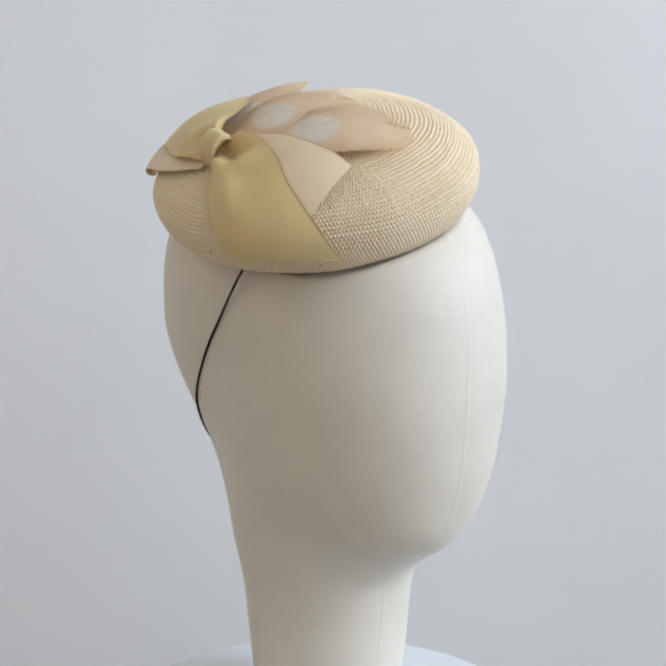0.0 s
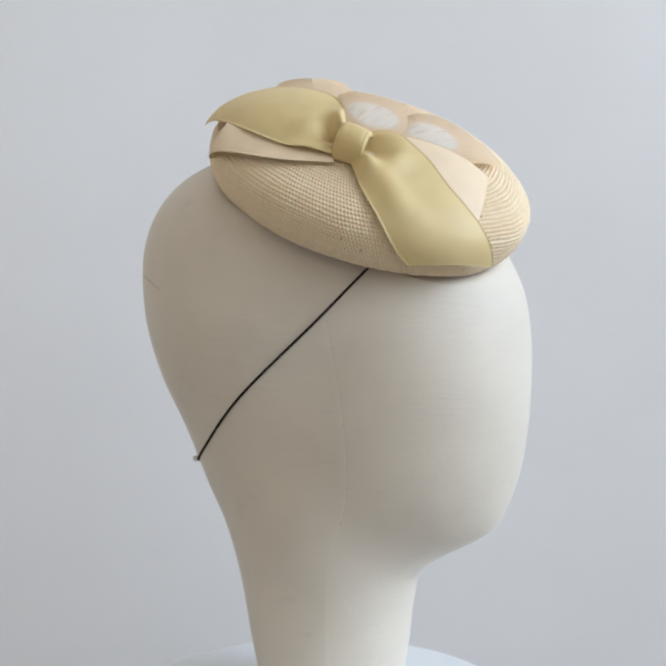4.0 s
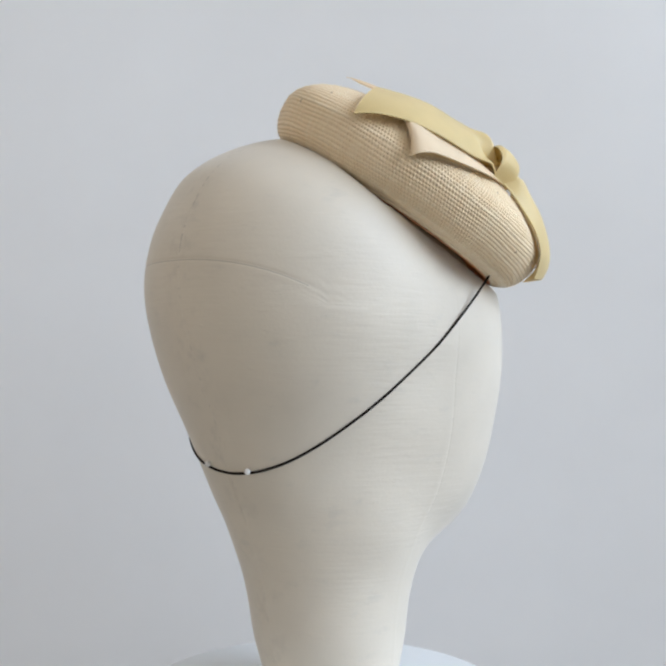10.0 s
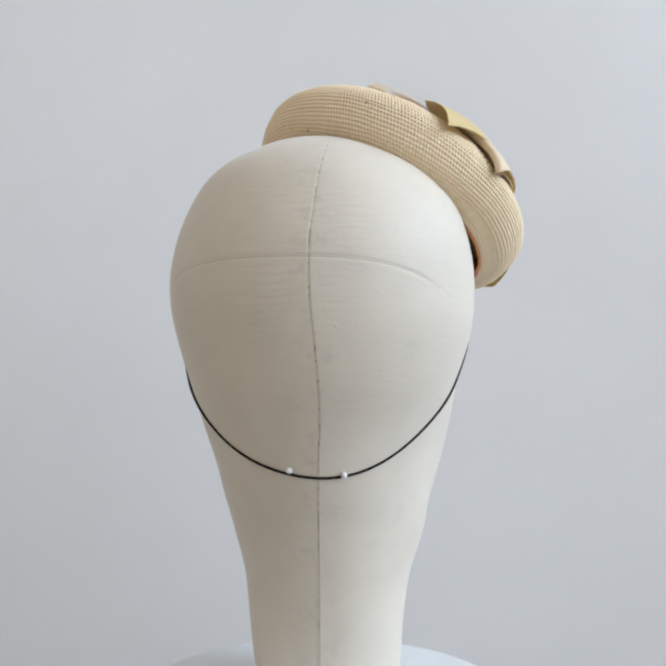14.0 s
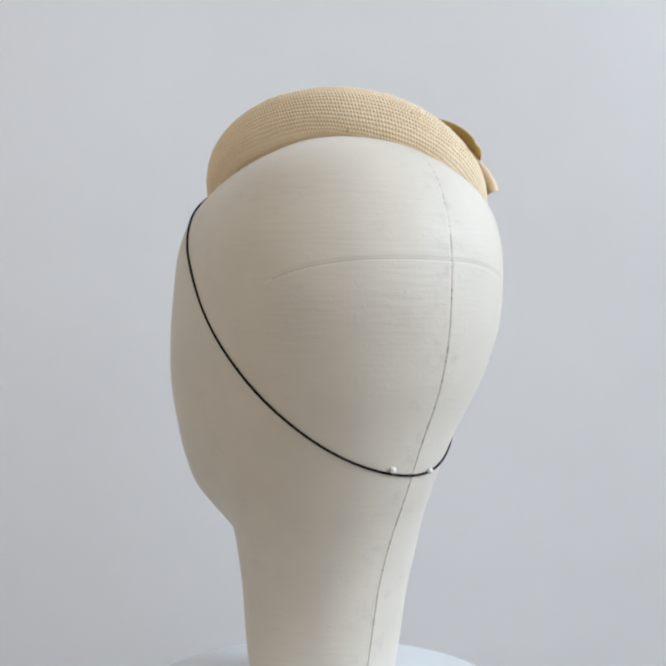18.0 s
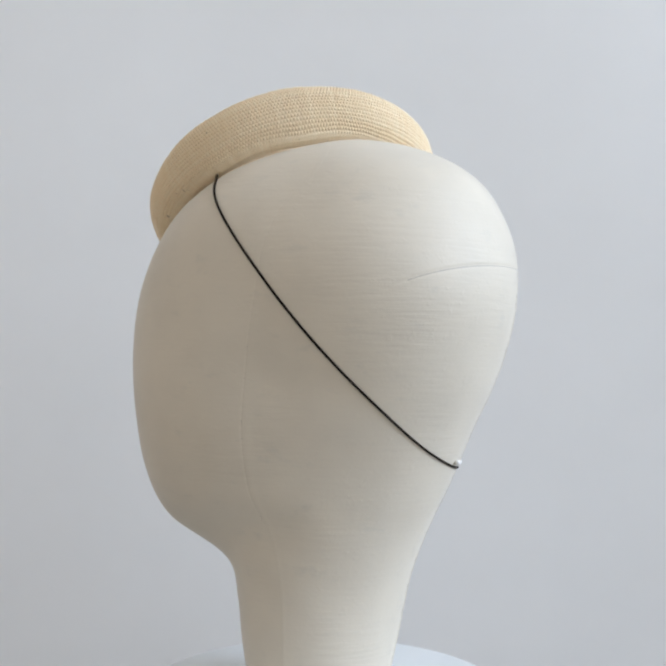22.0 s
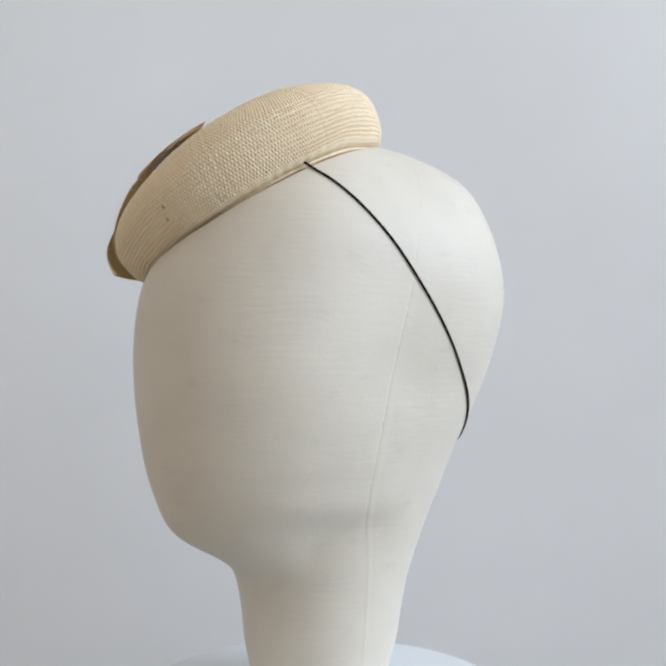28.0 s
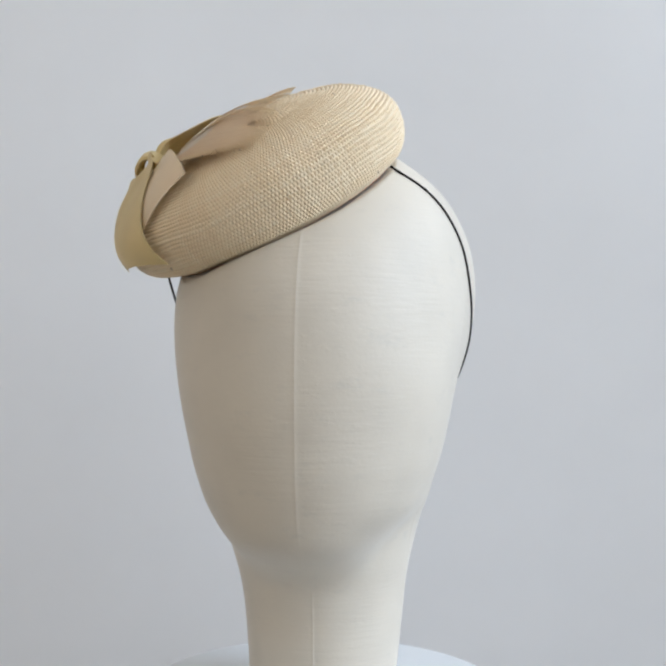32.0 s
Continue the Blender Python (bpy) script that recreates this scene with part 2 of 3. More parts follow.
def window_wall():
    """The right-hand wall, with the window opening cut through it."""
    a, b, c, d = WIN_Y - WIN_W / 2, WIN_Y + WIN_W / 2, WIN_Z - WIN_H / 2, WIN_Z + WIN_H / 2
    bm = bmesh.new()
    for y0, y1, z0, z1 in ((Y0, a, LOW, H), (b, Y1, LOW, H), (a, b, LOW, c), (a, b, d, H)):
        m = Matrix.Translation((X1 + 0.05, (y0 + y1) / 2, (z0 + z1) / 2)) @ Matrix.Diagonal((0.1, y1 - y0, z1 - z0, 1))
        bmesh.ops.create_cube(bm, size=1.0, matrix=m)
    me = bpy.data.meshes.new("wall_east")
    bm.to_mesh(me)
    bm.free()
    me.materials.append(PAINT)
    structure("wall_east", me, "plain painted wall with a window opening", "wall")


window_wall()


def backdrop_sheet():
    """A sheet of white paper hanging behind the turntable, faintly buckled."""
    w, n = 2.9, 80
    prof = [(0.34, z) for z in np.linspace(LOW + 0.002, 2.0, 80)]
    xs = np.linspace(-w / 2, w / 2, n)
    rows = []
    for y, z in prof:
        for x in xs:
            b = 0.004 * noise.noise(Vector((x * 2.3, z * 1.7, 3.1))) + 0.0025 * math.sin(9 * x + 5 * z) 
            rows.append((x + 0.0, y + b, z))
    v = np.array(rows)
    back = v + np.array([0, 0.0006, 0])
    f = grid_faces(len(prof), n)
    faces = np.concatenate([f, f[:, ::-1] + len(v)])
    structure("backdrop", mesh_of("backdrop", np.concatenate([v, back]), faces, PAPER), "smooth white paper backdrop hanging behind the turntable", "backdrop")


backdrop_sheet()

# ---- turntable ----
turntable = tagged(new("turntable"), "round white plastic display turntable on the table", "turntable")
part("base", lathe("base", [(0.070, 0.0), (0.0735, 0.002), (0.0735, 0.016), (0.071, 0.019), (0.03, 0.0195)], PLASTIC), turntable)
R_P = 0.0945
platter = part("platter", lathe("platter", [(0.03, 0.0202), (R_P - 0.004, 0.0202)] + [(R_P - 0.004 + 0.004 * math.sin(a), 0.0245 - 0.0043 * math.cos(a)) for a in np.linspace(0, math.pi / 2, 5)]
               + [(R_P, 0.030)] + [(R_P - 0.005 + 0.005 * math.cos(a), 0.030 + 0.005 * math.sin(a)) for a in np.linspace(0.2, math.pi / 2, 6)] + [(0.02, TOP)], PLASTIC, 128), turntable)

# ---- mannequin head ----
# Its shape is given level by level, as a mean radius and the way in which the section leaves a circle.
UNIT = 0.55
ZERO = 0.3133                      # height of the eye over the platter, in units
Z_TOP = 0.1925
LEVEL = [0.18, 0.15, 0.12, 0.09, 0.05, 0.01, -0.03, -0.07, -0.11, -0.14, -0.155, -0.167, -0.179, -0.195, -0.225, -0.265, -0.31]
MEAN = [0.059, 0.1078, 0.1332, 0.1479, 0.1557, 0.1541, 0.1462, 0.1353, 0.1225, 0.1103, 0.1015, 0.0946, 0.0878, 0.0818, 0.0761, 0.0711, 0.0637]
SHIFT = [-0.0195, -0.0248, -0.0201, -0.0143, -0.0071, -0.0006, 0.0069, 0.0148, 0.0193, 0.0189, 0.016, 0.0113, 0.0037, -0.0026, -0.0034, -0.0021, -0.001]
OVAL = [0.0098, 0.0161, 0.0183, 0.0201, 0.0226, 0.0245, 0.0263, 0.0247, 0.0244, 0.0228, 0.022, 0.0194, 0.0129, 0.0054, 0.0028, 0.0011, -0.0015]
EGG = [-0.0052, -0.0021, 0.0011, 0.0019, 0.0031, 0.003, 0.0021, 0.0019, 0.0023, 0.0046, 0.0079, 0.0088, 0.0058, 0.0006, 0.0, 0.0, 0.0002]
SQUARE = [-0.0001, -0.0029, -0.0024, -0.0013, -0.0013, -0.0016, -0.0019, 0.0002, 0.0014, 0.0025, 0.0044, 0.005, 0.0035, 0.0007, 0.0004, 0.0001, 0.002]
LEAN = [0.0033, 0.0061, 0.0044, 0.0019, -0.001, -0.0018, -0.0008, 0.0005, 0.0003, -0.0014, -0.0049, -0.0066, -0.006, -0.0031, -0.0017, -0.0013, -0.0021]
TWIST = [-0.0017, 0.0026, 0.0052, 0.002, -0.0024, -0.0024, -0.0023, -0.0032, -0.0036, -0.0041, -0.0058, -0.0062, -0.0047, -0.0011, 0.0005, 0.001, 0.0029]
FACING = radians(-53.5)
AXIS = (0.0049, -0.0057)
# the hat's middle, its upright and its two level directions, and its profile
C_HAT = np.array([-0.0088, -0.0565, 0.1224])
N_HAT = np.array([-0.1203, -0.5266, 0.8415])
A_HAT = np.array([0.9892, 0.0079, 0.1464])
B_HAT = np.array([-0.0837, 0.8501, 0.5200])
R_MAX, H_BULGE, H_TOP, R_RIM, POWER = 0.1393, 0.0346, 0.0844, 0.1151, 2.138
ORIGIN = UNIT * (C_HAT + np.array([0, 0, ZERO]))


def head_radius(phi, z):
    """Radius of the head at the angle phi from its nose, at the height z (units)."""
    def section(z):
        q = np.sqrt(np.maximum(Z_TOP - z, 0))
        qs = np.concatenate([[0], np.sqrt(Z_TOP - np.array(LEVEL))])
        r = 0
        for k, row in enumerate((MEAN, SHIFT, OVAL, EGG, SQUARE)):
            r = r + spline(q, qs, np.array([0] + row)) * np.cos(k * phi)
        for k, row in enumerate((LEAN, TWIST)):
            r = r + spline(q, qs, np.array([0] + row)) * np.sin((k + 1) * phi)
        return r

    # under the jaw the section never falls in behind the neck
    r, up = section(z), z + 0.205
    neck = section(0 * z - 0.205) + 0.13 * up
    soft = 0.010 * np.clip(up / 0.04, 0, 1) * np.clip((-0.07 - z) / 0.06, 0, 1)
    return np.where((up > 0) & (z < -0.05), 0.5 * (r + neck + np.sqrt((r - neck) ** 2 + soft**2)), r)


def head_point(phi, z, out=0.0):
    """The place of a point of the head's surface, in metres over the platter."""
    r = head_radius(phi, z) + out / UNIT
    return np.stack([UNIT * (AXIS[0] + r * np.cos(phi + FACING)), UNIT * (AXIS[1] + r * np.sin(phi + FACING)), UNIT * (z + ZERO) + 0 * phi], -1)


def mannequin_head():
    # columns lie closer together along the seams
    cols = list(np.linspace(-180, 180, 361)[:-1])
    for c in (0, 76, -76, 180):
        cols += [c + d for d in (-0.5, -0.32, -0.18, -0.06, 0.06, 0.18, 0.32, 0.5)]
    cols = np.radians(np.array(sorted(set(round((c + 180) % 360 - 180, 3) for c in cols))))
    foot = -0.293
    z = np.concatenate([Z_TOP - (Z_TOP - 0.09) * np.linspace(0.01, 1, 150) ** 2, np.arange(0.0889, foot, -0.0011), [foot]])
    Z, P = np.meshgrid(z, cols, indexing="ij")
    # the side seams wander backwards towards the top
    side = spline(-Z, [-0.20, -0.17, -0.144, -0.119, -0.09, -0.05, 0.0, 0.045, 0.09, 0.13, 0.18, 0.32], np.radians([38, 33, 23.5, 15.5, 10.0, 6.5, 2.0, -1.6, -4.1, -4.5, 2, 3.0]))
    pull = np.exp(-((np.abs(P) - radians(76)) / radians(18)) ** 2)
    PH = P + np.sign(P) * side * pull
    # and the back seam sways from side to side
    sway = spline(-Z, [-0.20, -0.175, -0.15, -0.12, -0.085, -0.03, 0.0, 0.045, 0.10, 0.17, 0.32], np.radians([7, 5, 3, 1.6, 0.6, 1.0, 2.0, 3.0, 2.3, 1.8, 1.5]))
    PH = PH + sway * np.exp(-((math.pi - np.abs(P)) / radians(20)) ** 2)
    # one row of the mesh follows the dart across the back
    off = (np.degrees(P) - 177 + 180) % 360 - 180
    fade = np.where(off > 0, np.clip((45 - off) / 12, 0, 1), np.clip((52 + off) / 18, 0, 1))
    drop = np.where(off > 0, 0.0210 * (np.clip(off, 0, 46) / 40.0) ** 2.6, 0.0115 * (np.minimum(np.abs(off), 52) / 40.0) ** 3)
    ROW = Z.copy()
    Z = Z - drop * np.exp(-(((Z - 0.0715) / 0.03) ** 2)) * np.clip((75 - np.abs(off)) / 17, 0, 1)
    R = head_radius(PH, Z)
    # the padding rounds the jaw off
    soft = R.copy()
    for _ in range(90):
        soft[1:-1] = 0.25 * soft[:-2] + 0.5 * soft[1:-1] + 0.25 * soft[2:]
    jaw = np.clip((-0.095 - Z) / 0.02, 0, 1) * np.clip((Z + 0.24) / 0.02, 0, 1)
    R = R + (soft - R) * jaw
    mm = 0.001 / UNIT
    near = lambda c, w: np.exp(-((((P - radians(c)) + math.pi) % (2 * math.pi) - math.pi) / radians(w)) ** 2)
    stitch = 0.6 + 0.4 * np.sin(Z * 1150) * np.sin(Z * 413 + 1)
    below = np.clip((0.13 - Z) / 0.03, 0, 1)
    R = R + mm * 0.16 * near(0, 0.5) * np.clip((0.14 - Z) / 0.03, 0, 1) * np.clip(np.abs(Z + 0.18) / 0.03 - 0.6, 0, 1)             # raised front seam
    R = R - mm * 0.16 * (near(76, 0.35) + near(-76, 0.35)) * stitch * np.clip((Z + 0.165) / 0.03, 0, 1) + mm * (0.16 * near(78, 1.6) + 0.10 * near(-78, 2.0)) * np.clip((-0.02 - Z) / 0.08, 0, 1)                   # side seams
    turn_back = ((P + 2 * math.pi) % (2 * math.pi) - math.pi) / radians(1.0)          # degrees past the back seam
    R = R - mm * 0.30 * near(180, 0.35) * stitch + mm * 0.16 * near(180, 1.5)         # stitched back seam, lapped over on one side
    R = R + mm * 0.34 * np.where(turn_back > 0, np.exp(-(np.clip(turn_back, 0, 40) / 5.5) ** 2), 0) * np.clip((0.10 - Z) / 0.06, 0, 1)
    # level dart across the back
    dart = np.exp(-(((ROW - 0.0715) / 0.0011) ** 2)) * fade
    R = R - mm * 0.30 * dart + mm * 0.05 * np.exp(-(((ROW - 0.0675) / 0.003) ** 2)) * fade
    pucker = np.exp(-(((off - 46) / 7) ** 2)) * np.exp(-(((ROW - 0.0715) / 0.012) ** 2))
    R = R + mm * 0.06 * pucker * np.sin(ROW * 900 + off * 0.9) * np.cos(off * 0.7)
    # hand-made unevenness
    bumps = np.array([[noise.noise(Vector((math.cos(p) * 1.6, math.sin(p) * 1.6, zz * 14))) for p in cols[::6]] for zz in z[::6]])
    iu, iv = np.minimum(np.arange(len(z)) // 6, bumps.shape[0] - 1), np.minimum(np.arange(len(cols)) // 6, bumps.shape[1] - 1)
    fu, fv = (np.arange(len(z)) % 6 / 6)[:, None], (np.arange(len(cols)) % 6 / 6)[None]
    iu2, iv2 = np.minimum(iu + 1, bumps.shape[0] - 1), (iv + 1) % bumps.shape[1]
    smooth = (1 - fu) * (1 - fv) * bumps[iu][:, iv] + fu * (1 - fv) * bumps[iu2][:, iv] + (1 - fu) * fv * bumps[iu][:, iv2] + fu * fv * bumps[iu2][:, iv2]
    R = R + mm * 0.5 * smooth
    X = np.stack([UNIT * (AXIS[0] + R * np.cos(PH + FACING)), UNIT * (AXIS[1] + R * np.sin(PH + FACING)), UNIT * (Z + ZERO)], -1)
    # the padded cloth gives way under the hat's rim
    w = X - ORIGIN
    hh = w @ N_HAT
    far = np.linalg.norm(w - hh[..., None] * N_HAT, axis=-1)
    ease = np.clip((R_RIM * UNIT + 0.011 - far) / 0.010, 0, 1)
    X = X - (np.clip(hh + 0.0024, 0, 0.009) * ease**2 * (3 - 2 * ease))[..., None] * N_HAT
    nc = len(cols)
    v = X.reshape(-1, 3)
    faces = [tuple(q) for q in grid_faces(len(z), nc, True)[:, ::-1]]
    # thread lines along the seams
    Pq = np.degrees(P[:-1])
    Zq = Z[:-1]
    worn = np.array([noise.noise(Vector((zz * 190, 1.7, 0))) for zz in z[:-1]])[:, None]
    dark = (np.abs(np.abs(Pq) - 76) < 0.1) & (worn > 0.42) & (Zq > -0.15) & (Zq < 0.05)
    dark |= (np.abs(np.abs(Pq) - 180) < 0.2) & (worn > 0.2)
    dart_row = int(np.argmin(np.abs(z - 0.0715)))
    dark[dart_row] |= fade[0] > 0.35
    # crown cap, rounded foot and underside
    foot_row = X[-1]
    ctr = foot_row.mean(0)
    for inset, drop in ((0.0012, 0.0012), (0.003, 0.0022), (0.0035, UNIT * (foot + ZERO))):
        d = foot_row - ctr
        ring = ctr + d * (1 - inset / np.linalg.norm(d[:, :2], axis=1))[:, None]
        ring[:, 2] = UNIT * (foot + ZERO) - drop
        start = len(v)
        v = np.concatenate([v, ring])
        prev = start - nc
        faces += [(prev + (j + 1) % nc, prev + j, start + j, start + (j + 1) % nc) for j in range(nc)]
    faces.append(tuple(range(nc)))
    faces.append(tuple(range(len(v) - nc, len(v)))[::-1])
    me = mesh_of("mannequin_head", v, faces, [CANVAS, SEAM])
    idx = np.zeros(len(me.polygons), dtype=np.int32)
    idx[: dark.size] = dark.ravel()
    me.polygons.foreach_set("material_index", idx)
    ob = tagged(new("mannequin_head", me), "faceless off-white canvas covered milliner's head with stitched seams, on the turntable", "mannequin head")
    ob.location = (0, 0, TOP)
    return ob


HEAD = mannequin_head()

# ---- the hat ----
# The crown is a round cushion, tilted over one brow. Places on it are given in millimetres
# of cloth from the crown's middle, and a height over the cloth.


def hat_profile():
    x = np.linspace(math.pi / 2, 0, 300)
    up = np.stack([R_MAX * np.cos(x) ** (2 / POWER), H_BULGE + (H_TOP - H_BULGE) * np.sin(x)], 1)
    y = np.linspace(math.pi / 2, 0, 160)[1:]
    low = np.stack([R_RIM + (R_MAX - R_RIM) * np.sin(y), H_BULGE * (1 - np.cos(y))], 1)
    w = np.linspace(0, math.pi, 24)[1:]
    turn = np.stack([R_RIM - 0.0022 * (1 - np.cos(w)), -0.0022 * np.sin(w)], 1)
    tuck = np.stack([np.full(6, R_RIM - 0.0044), np.linspace(0.001, 0.010, 6)], 1)
    p = np.concatenate([up, low, turn, tuck])
    s = np.concatenate([[0], np.cumsum(np.linalg.norm(np.diff(p, axis=0), axis=1))])
    return p, s


HAT_P, HAT_S = hat_profile()
S_RIM = HAT_S[458] * UNIT * 1000       # millimetres of cloth from the middle to the rim


def hat_uneven(c, d):
    """How far the hand-blocked crown leaves a true circle and an even height, in the direction (c, d)."""
    round_by = 1 + 0.0044 * (c * c - d * d) - 0.0215 * 2 * c * d + 0.0011 * (4 * c**3 - 3 * c) - 0.0014 * (3 * d - 4 * d**3)
    return round_by, 1 + 0.049 * c + 0.040 * d


def on_hat(u, v, h=0.0):
    """The place (metres, from the hat's origin) of u, v, h in millimetres of cloth."""
    u, v, h = (np.asarray(k, float) * 0.001 / UNIT for k in (u, v, h))
    s = np.hypot(u, v)
    c, d = np.where(s > 1e-9, u / np.maximum(s, 1e-9), 1), np.where(s > 1e-9, v / np.maximum(s, 1e-9), 0)
    r, z = np.interp(s, HAT_S, HAT_P[:, 0]), np.interp(s, HAT_S, HAT_P[:, 1])
    e = 0.0012
    tr = np.interp(s + e, HAT_S, HAT_P[:, 0]) - np.interp(np.maximum(s - e, 0), HAT_S, HAT_P[:, 0])
    tz = np.interp(s + e, HAT_S, HAT_P[:, 1]) - np.interp(np.maximum(s - e, 0), HAT_S, HAT_P[:, 1])
    ln = np.hypot(tr, tz) + 1e-12
    round_by, tall_by = hat_uneven(c, d)
    # the crown's middle stays level: only its shoulder and side rise and fall
    tall_by = 1 + (tall_by - 1) * np.clip(s / 0.06, 0, 1)
    r, z = (r - h * tz / ln) * round_by, z * tall_by + h * tr / ln
    return UNIT * (r[..., None] * (c[..., None] * A_HAT + d[..., None] * B_HAT) + z[..., None] * N_HAT)


hat = tagged(new("cocktail_hat"), "cream straw button hat with olive bow and pale feathers", "hat")
hat.location = Vector(ORIGIN) + Vector((0, 0, TOP))


def straw_crown():
    """Straw woven in rings about the crown's middle, over and under fine spokes, and turned in at the rim."""
    pitch = 1.95
    reach = HAT_S[-1] * UNIT * 1000 - 0.4
    rng = np.random.RandomState(4)
    verts, faces, uvs, count = [], [], [], 0
    # the spokes double in number as the rings grow
    for ring0, ring1, spokes, fine in ((0, 5, 70, 6), (5, 11, 140, 5), (11, 23, 280, 5), (23, int(reach / pitch), 560, 4)):
        a = np.linspace(ring0, ring1, (ring1 - ring0) * 6 + 1)
        a[:-1] += 1e-6
        b = np.arange(spokes * fine) / fine
        A, B = np.meshgrid(a, b, indexing="ij")
        th = B / spokes * 2 * math.pi
        # soft dents in the cloth, and rings that wander a little
        k = np.array([[noise.noise(Vector((2.4 * math.cos(p) + 0.02 * q, 2.4 * math.sin(p), q * 0.09))) for p in np.linspace(0, 2 * math.pi, 97)] for q in a[::6]])
        W = np.array([np.interp(th[0], np.linspace(0, 2 * math.pi, 97), row) for row in k])
        f = np.minimum((np.arange(len(a)) / 6), len(k) - 1)
        f0 = np.minimum(f.astype(int), len(k) - 2)
        W = W[f0] * (1 - (f - f0))[:, None] + W[f0 + 1] * (f - f0)[:, None]
        ia, ib = np.minimum(np.floor(A), ring1 - 1).astype(int), np.floor(B).astype(int)
        ph = rng.rand(200) * 40
        S = pitch * A + 0.17 * np.sin(th * 9 + ph[ia]) * np.sin(th * 4 + 2 * ph[ia]) + 0.10 * np.sin(th * 31 + 3 * ph[ia]) + 1.5 * W
        S = np.maximum(S, 0.02)
        fa, fb = A - ia - 0.5, B - ib - 0.5
        fat, thin = rng.uniform(0.86, 1.10, 200), rng.uniform(0.86, 1.12, 600)
        # each strand passes over two spokes and dips under the next, a step further on in every ring
        along = (B + ia % 2) / 2
        fc = along - np.floor(along) - 0.5
        cell = np.cos(math.pi * np.clip(fa, -0.5, 0.5)) ** 0.8 * 0.68 + 0.32
        cell = cell * (1 - 0.80 * np.abs(2 * fc) ** 2.6) * fat[ia] * thin[ib // 2]
        # the turned hem: flattened straw with fine upright lines, softly puckered by its stitches
        hem = np.clip((S - (S_RIM - 7.5)) / 2.0, 0, 1) * np.clip((S_RIM + 3 - S) / 2.0, 0, 1)
        tuck = np.sin(th * 62 + 2.5 * np.sin(th * 5)) * (0.5 + 0.5 * np.sin(th * 3 + 1.0)) * np.clip((S - (S_RIM - 12)) / 6, 0, 1) * np.clip((S_RIM + 2 - S) / 3, 0, 1)
        relief = cell * (1 - hem) + hem * (0.62 + 0.05 * np.cos(2 * math.pi * fb) * thin[ib] + 0.05 * np.cos(2 * math.pi * fa))
        height = 1.15 * relief + 0.8 * W - 0.80 + 0.16 * tuck
        X = on_hat(S * np.cos(th), S * np.sin(th), height)
        verts.append(X.reshape(-1, 3))
        faces.append(grid_faces(len(a), len(b), True) + count)
        uvs.append(np.stack([A, B], -1).reshape(-1, 2))
        count += A.size
    me = mesh_of("crown", np.concatenate(verts), np.concatenate(faces), STRAW, uvs=np.concatenate(uvs))
    return part("crown", me, hat, "cream woven straw crown with a satin sheen")


crown = straw_crown()


def lining():
    a = np.linspace(0, 2 * math.pi, 120, endpoint=False)
    c, d = np.cos(a), np.sin(a)
    round_by = hat_uneven(c, d)[0][:, None]
    rows = []
    for r, z in ((R_RIM - 0.0016, -0.0024), (R_RIM - 0.0046, -0.0030), (R_RIM - 0.0060, 0.003), (R_RIM - 0.0054, 0.010), (R_RIM - 0.003, 0.018), (R_RIM + 0.006, 0.030), (R_RIM + 0.006, 0.040)):
        rows.append(UNIT * (r * round_by * (c[:, None] * A_HAT + d[:, None] * B_HAT) + z * N_HAT))
    return part("lining", mesh_of("lining", np.array(rows).reshape(-1, 3), grid_faces(len(rows), 120, True), LINING), crown, "rust-brown inner lining")


lining()


def ribbon(name, left, right, rise, mat, label, parent, n=150, m=34, thick=0.45):
    """A ribbon between two edges, each a list of (u, v, h); rise(t, s) adds height along (t) and across (s)."""
    t = np.linspace(0, 1, n)
    edge = []
    for pts in (left, right):
        pts = np.array(pts, float)
        d = np.concatenate([[0], np.cumsum(np.linalg.norm(np.diff(pts[:, :2], axis=0), axis=1) + np.abs(np.diff(pts[:, 2])))])
        edge.append(spline(t, d / d[-1], pts))
    s = np.linspace(0, 1, m)
    P = edge[0][:, None] * (1 - s)[None, :, None] + edge[1][:, None] * s[None, :, None]
    T, S = np.meshgrid(t, s, indexing="ij")
    # tiny scallops along the woven edges
    way = (edge[1] - edge[0])
    way[:, 2] = 0
    way /= np.linalg.norm(way, axis=1)[:, None] + 1e-9
    scal = 0.16 * np.sin(np.arange(n) * 1.9)[:, None] * way
    P[:, 0] -= scal
    P[:, -1] += scal
    P[..., 2] += rise(T, S)
    P[..., 2] = 0.5 * (P[..., 2] + 0.8 + np.sqrt((P[..., 2] - 0.8) ** 2 + 0.3))      # never sinks into the straw
    top = on_hat(P[..., 0], P[..., 1], P[..., 2] + thick / 2).reshape(-1, 3)
    bot = on_hat(P[..., 0], P[..., 1], P[..., 2] - thick / 2).reshape(-1, 3)
    f = grid_faces(n, m)
    k = n * m
    rim = list(range(m)) + [i * m + m - 1 for i in range(1, n)] + list(range(k - 2, k - m - 1, -1)) + [i * m for i in range(n - 2, 0, -1)]
    faces = [tuple(q) for q in f] + [tuple(q[::-1] + k) for q in f]
    faces += [(a, b, b + k, a + k) for a, b in zip(rim, rim[1:] + rim[:1])]
    length = np.linalg.norm(np.diff(edge[0][:, :2] + edge[1][:, :2], axis=0), axis=1).sum() / 2000
    uv = np.stack([T * length, S * 0.04], -1).reshape(-1, 2)
    return part(name, mesh_of(name, np.concatenate([top, bot]), faces, mat, uvs=np.concatenate([uv, uv])), parent, label)


def bell(x, c, w):
    return np.exp(-(((x - c) / w) ** 2))


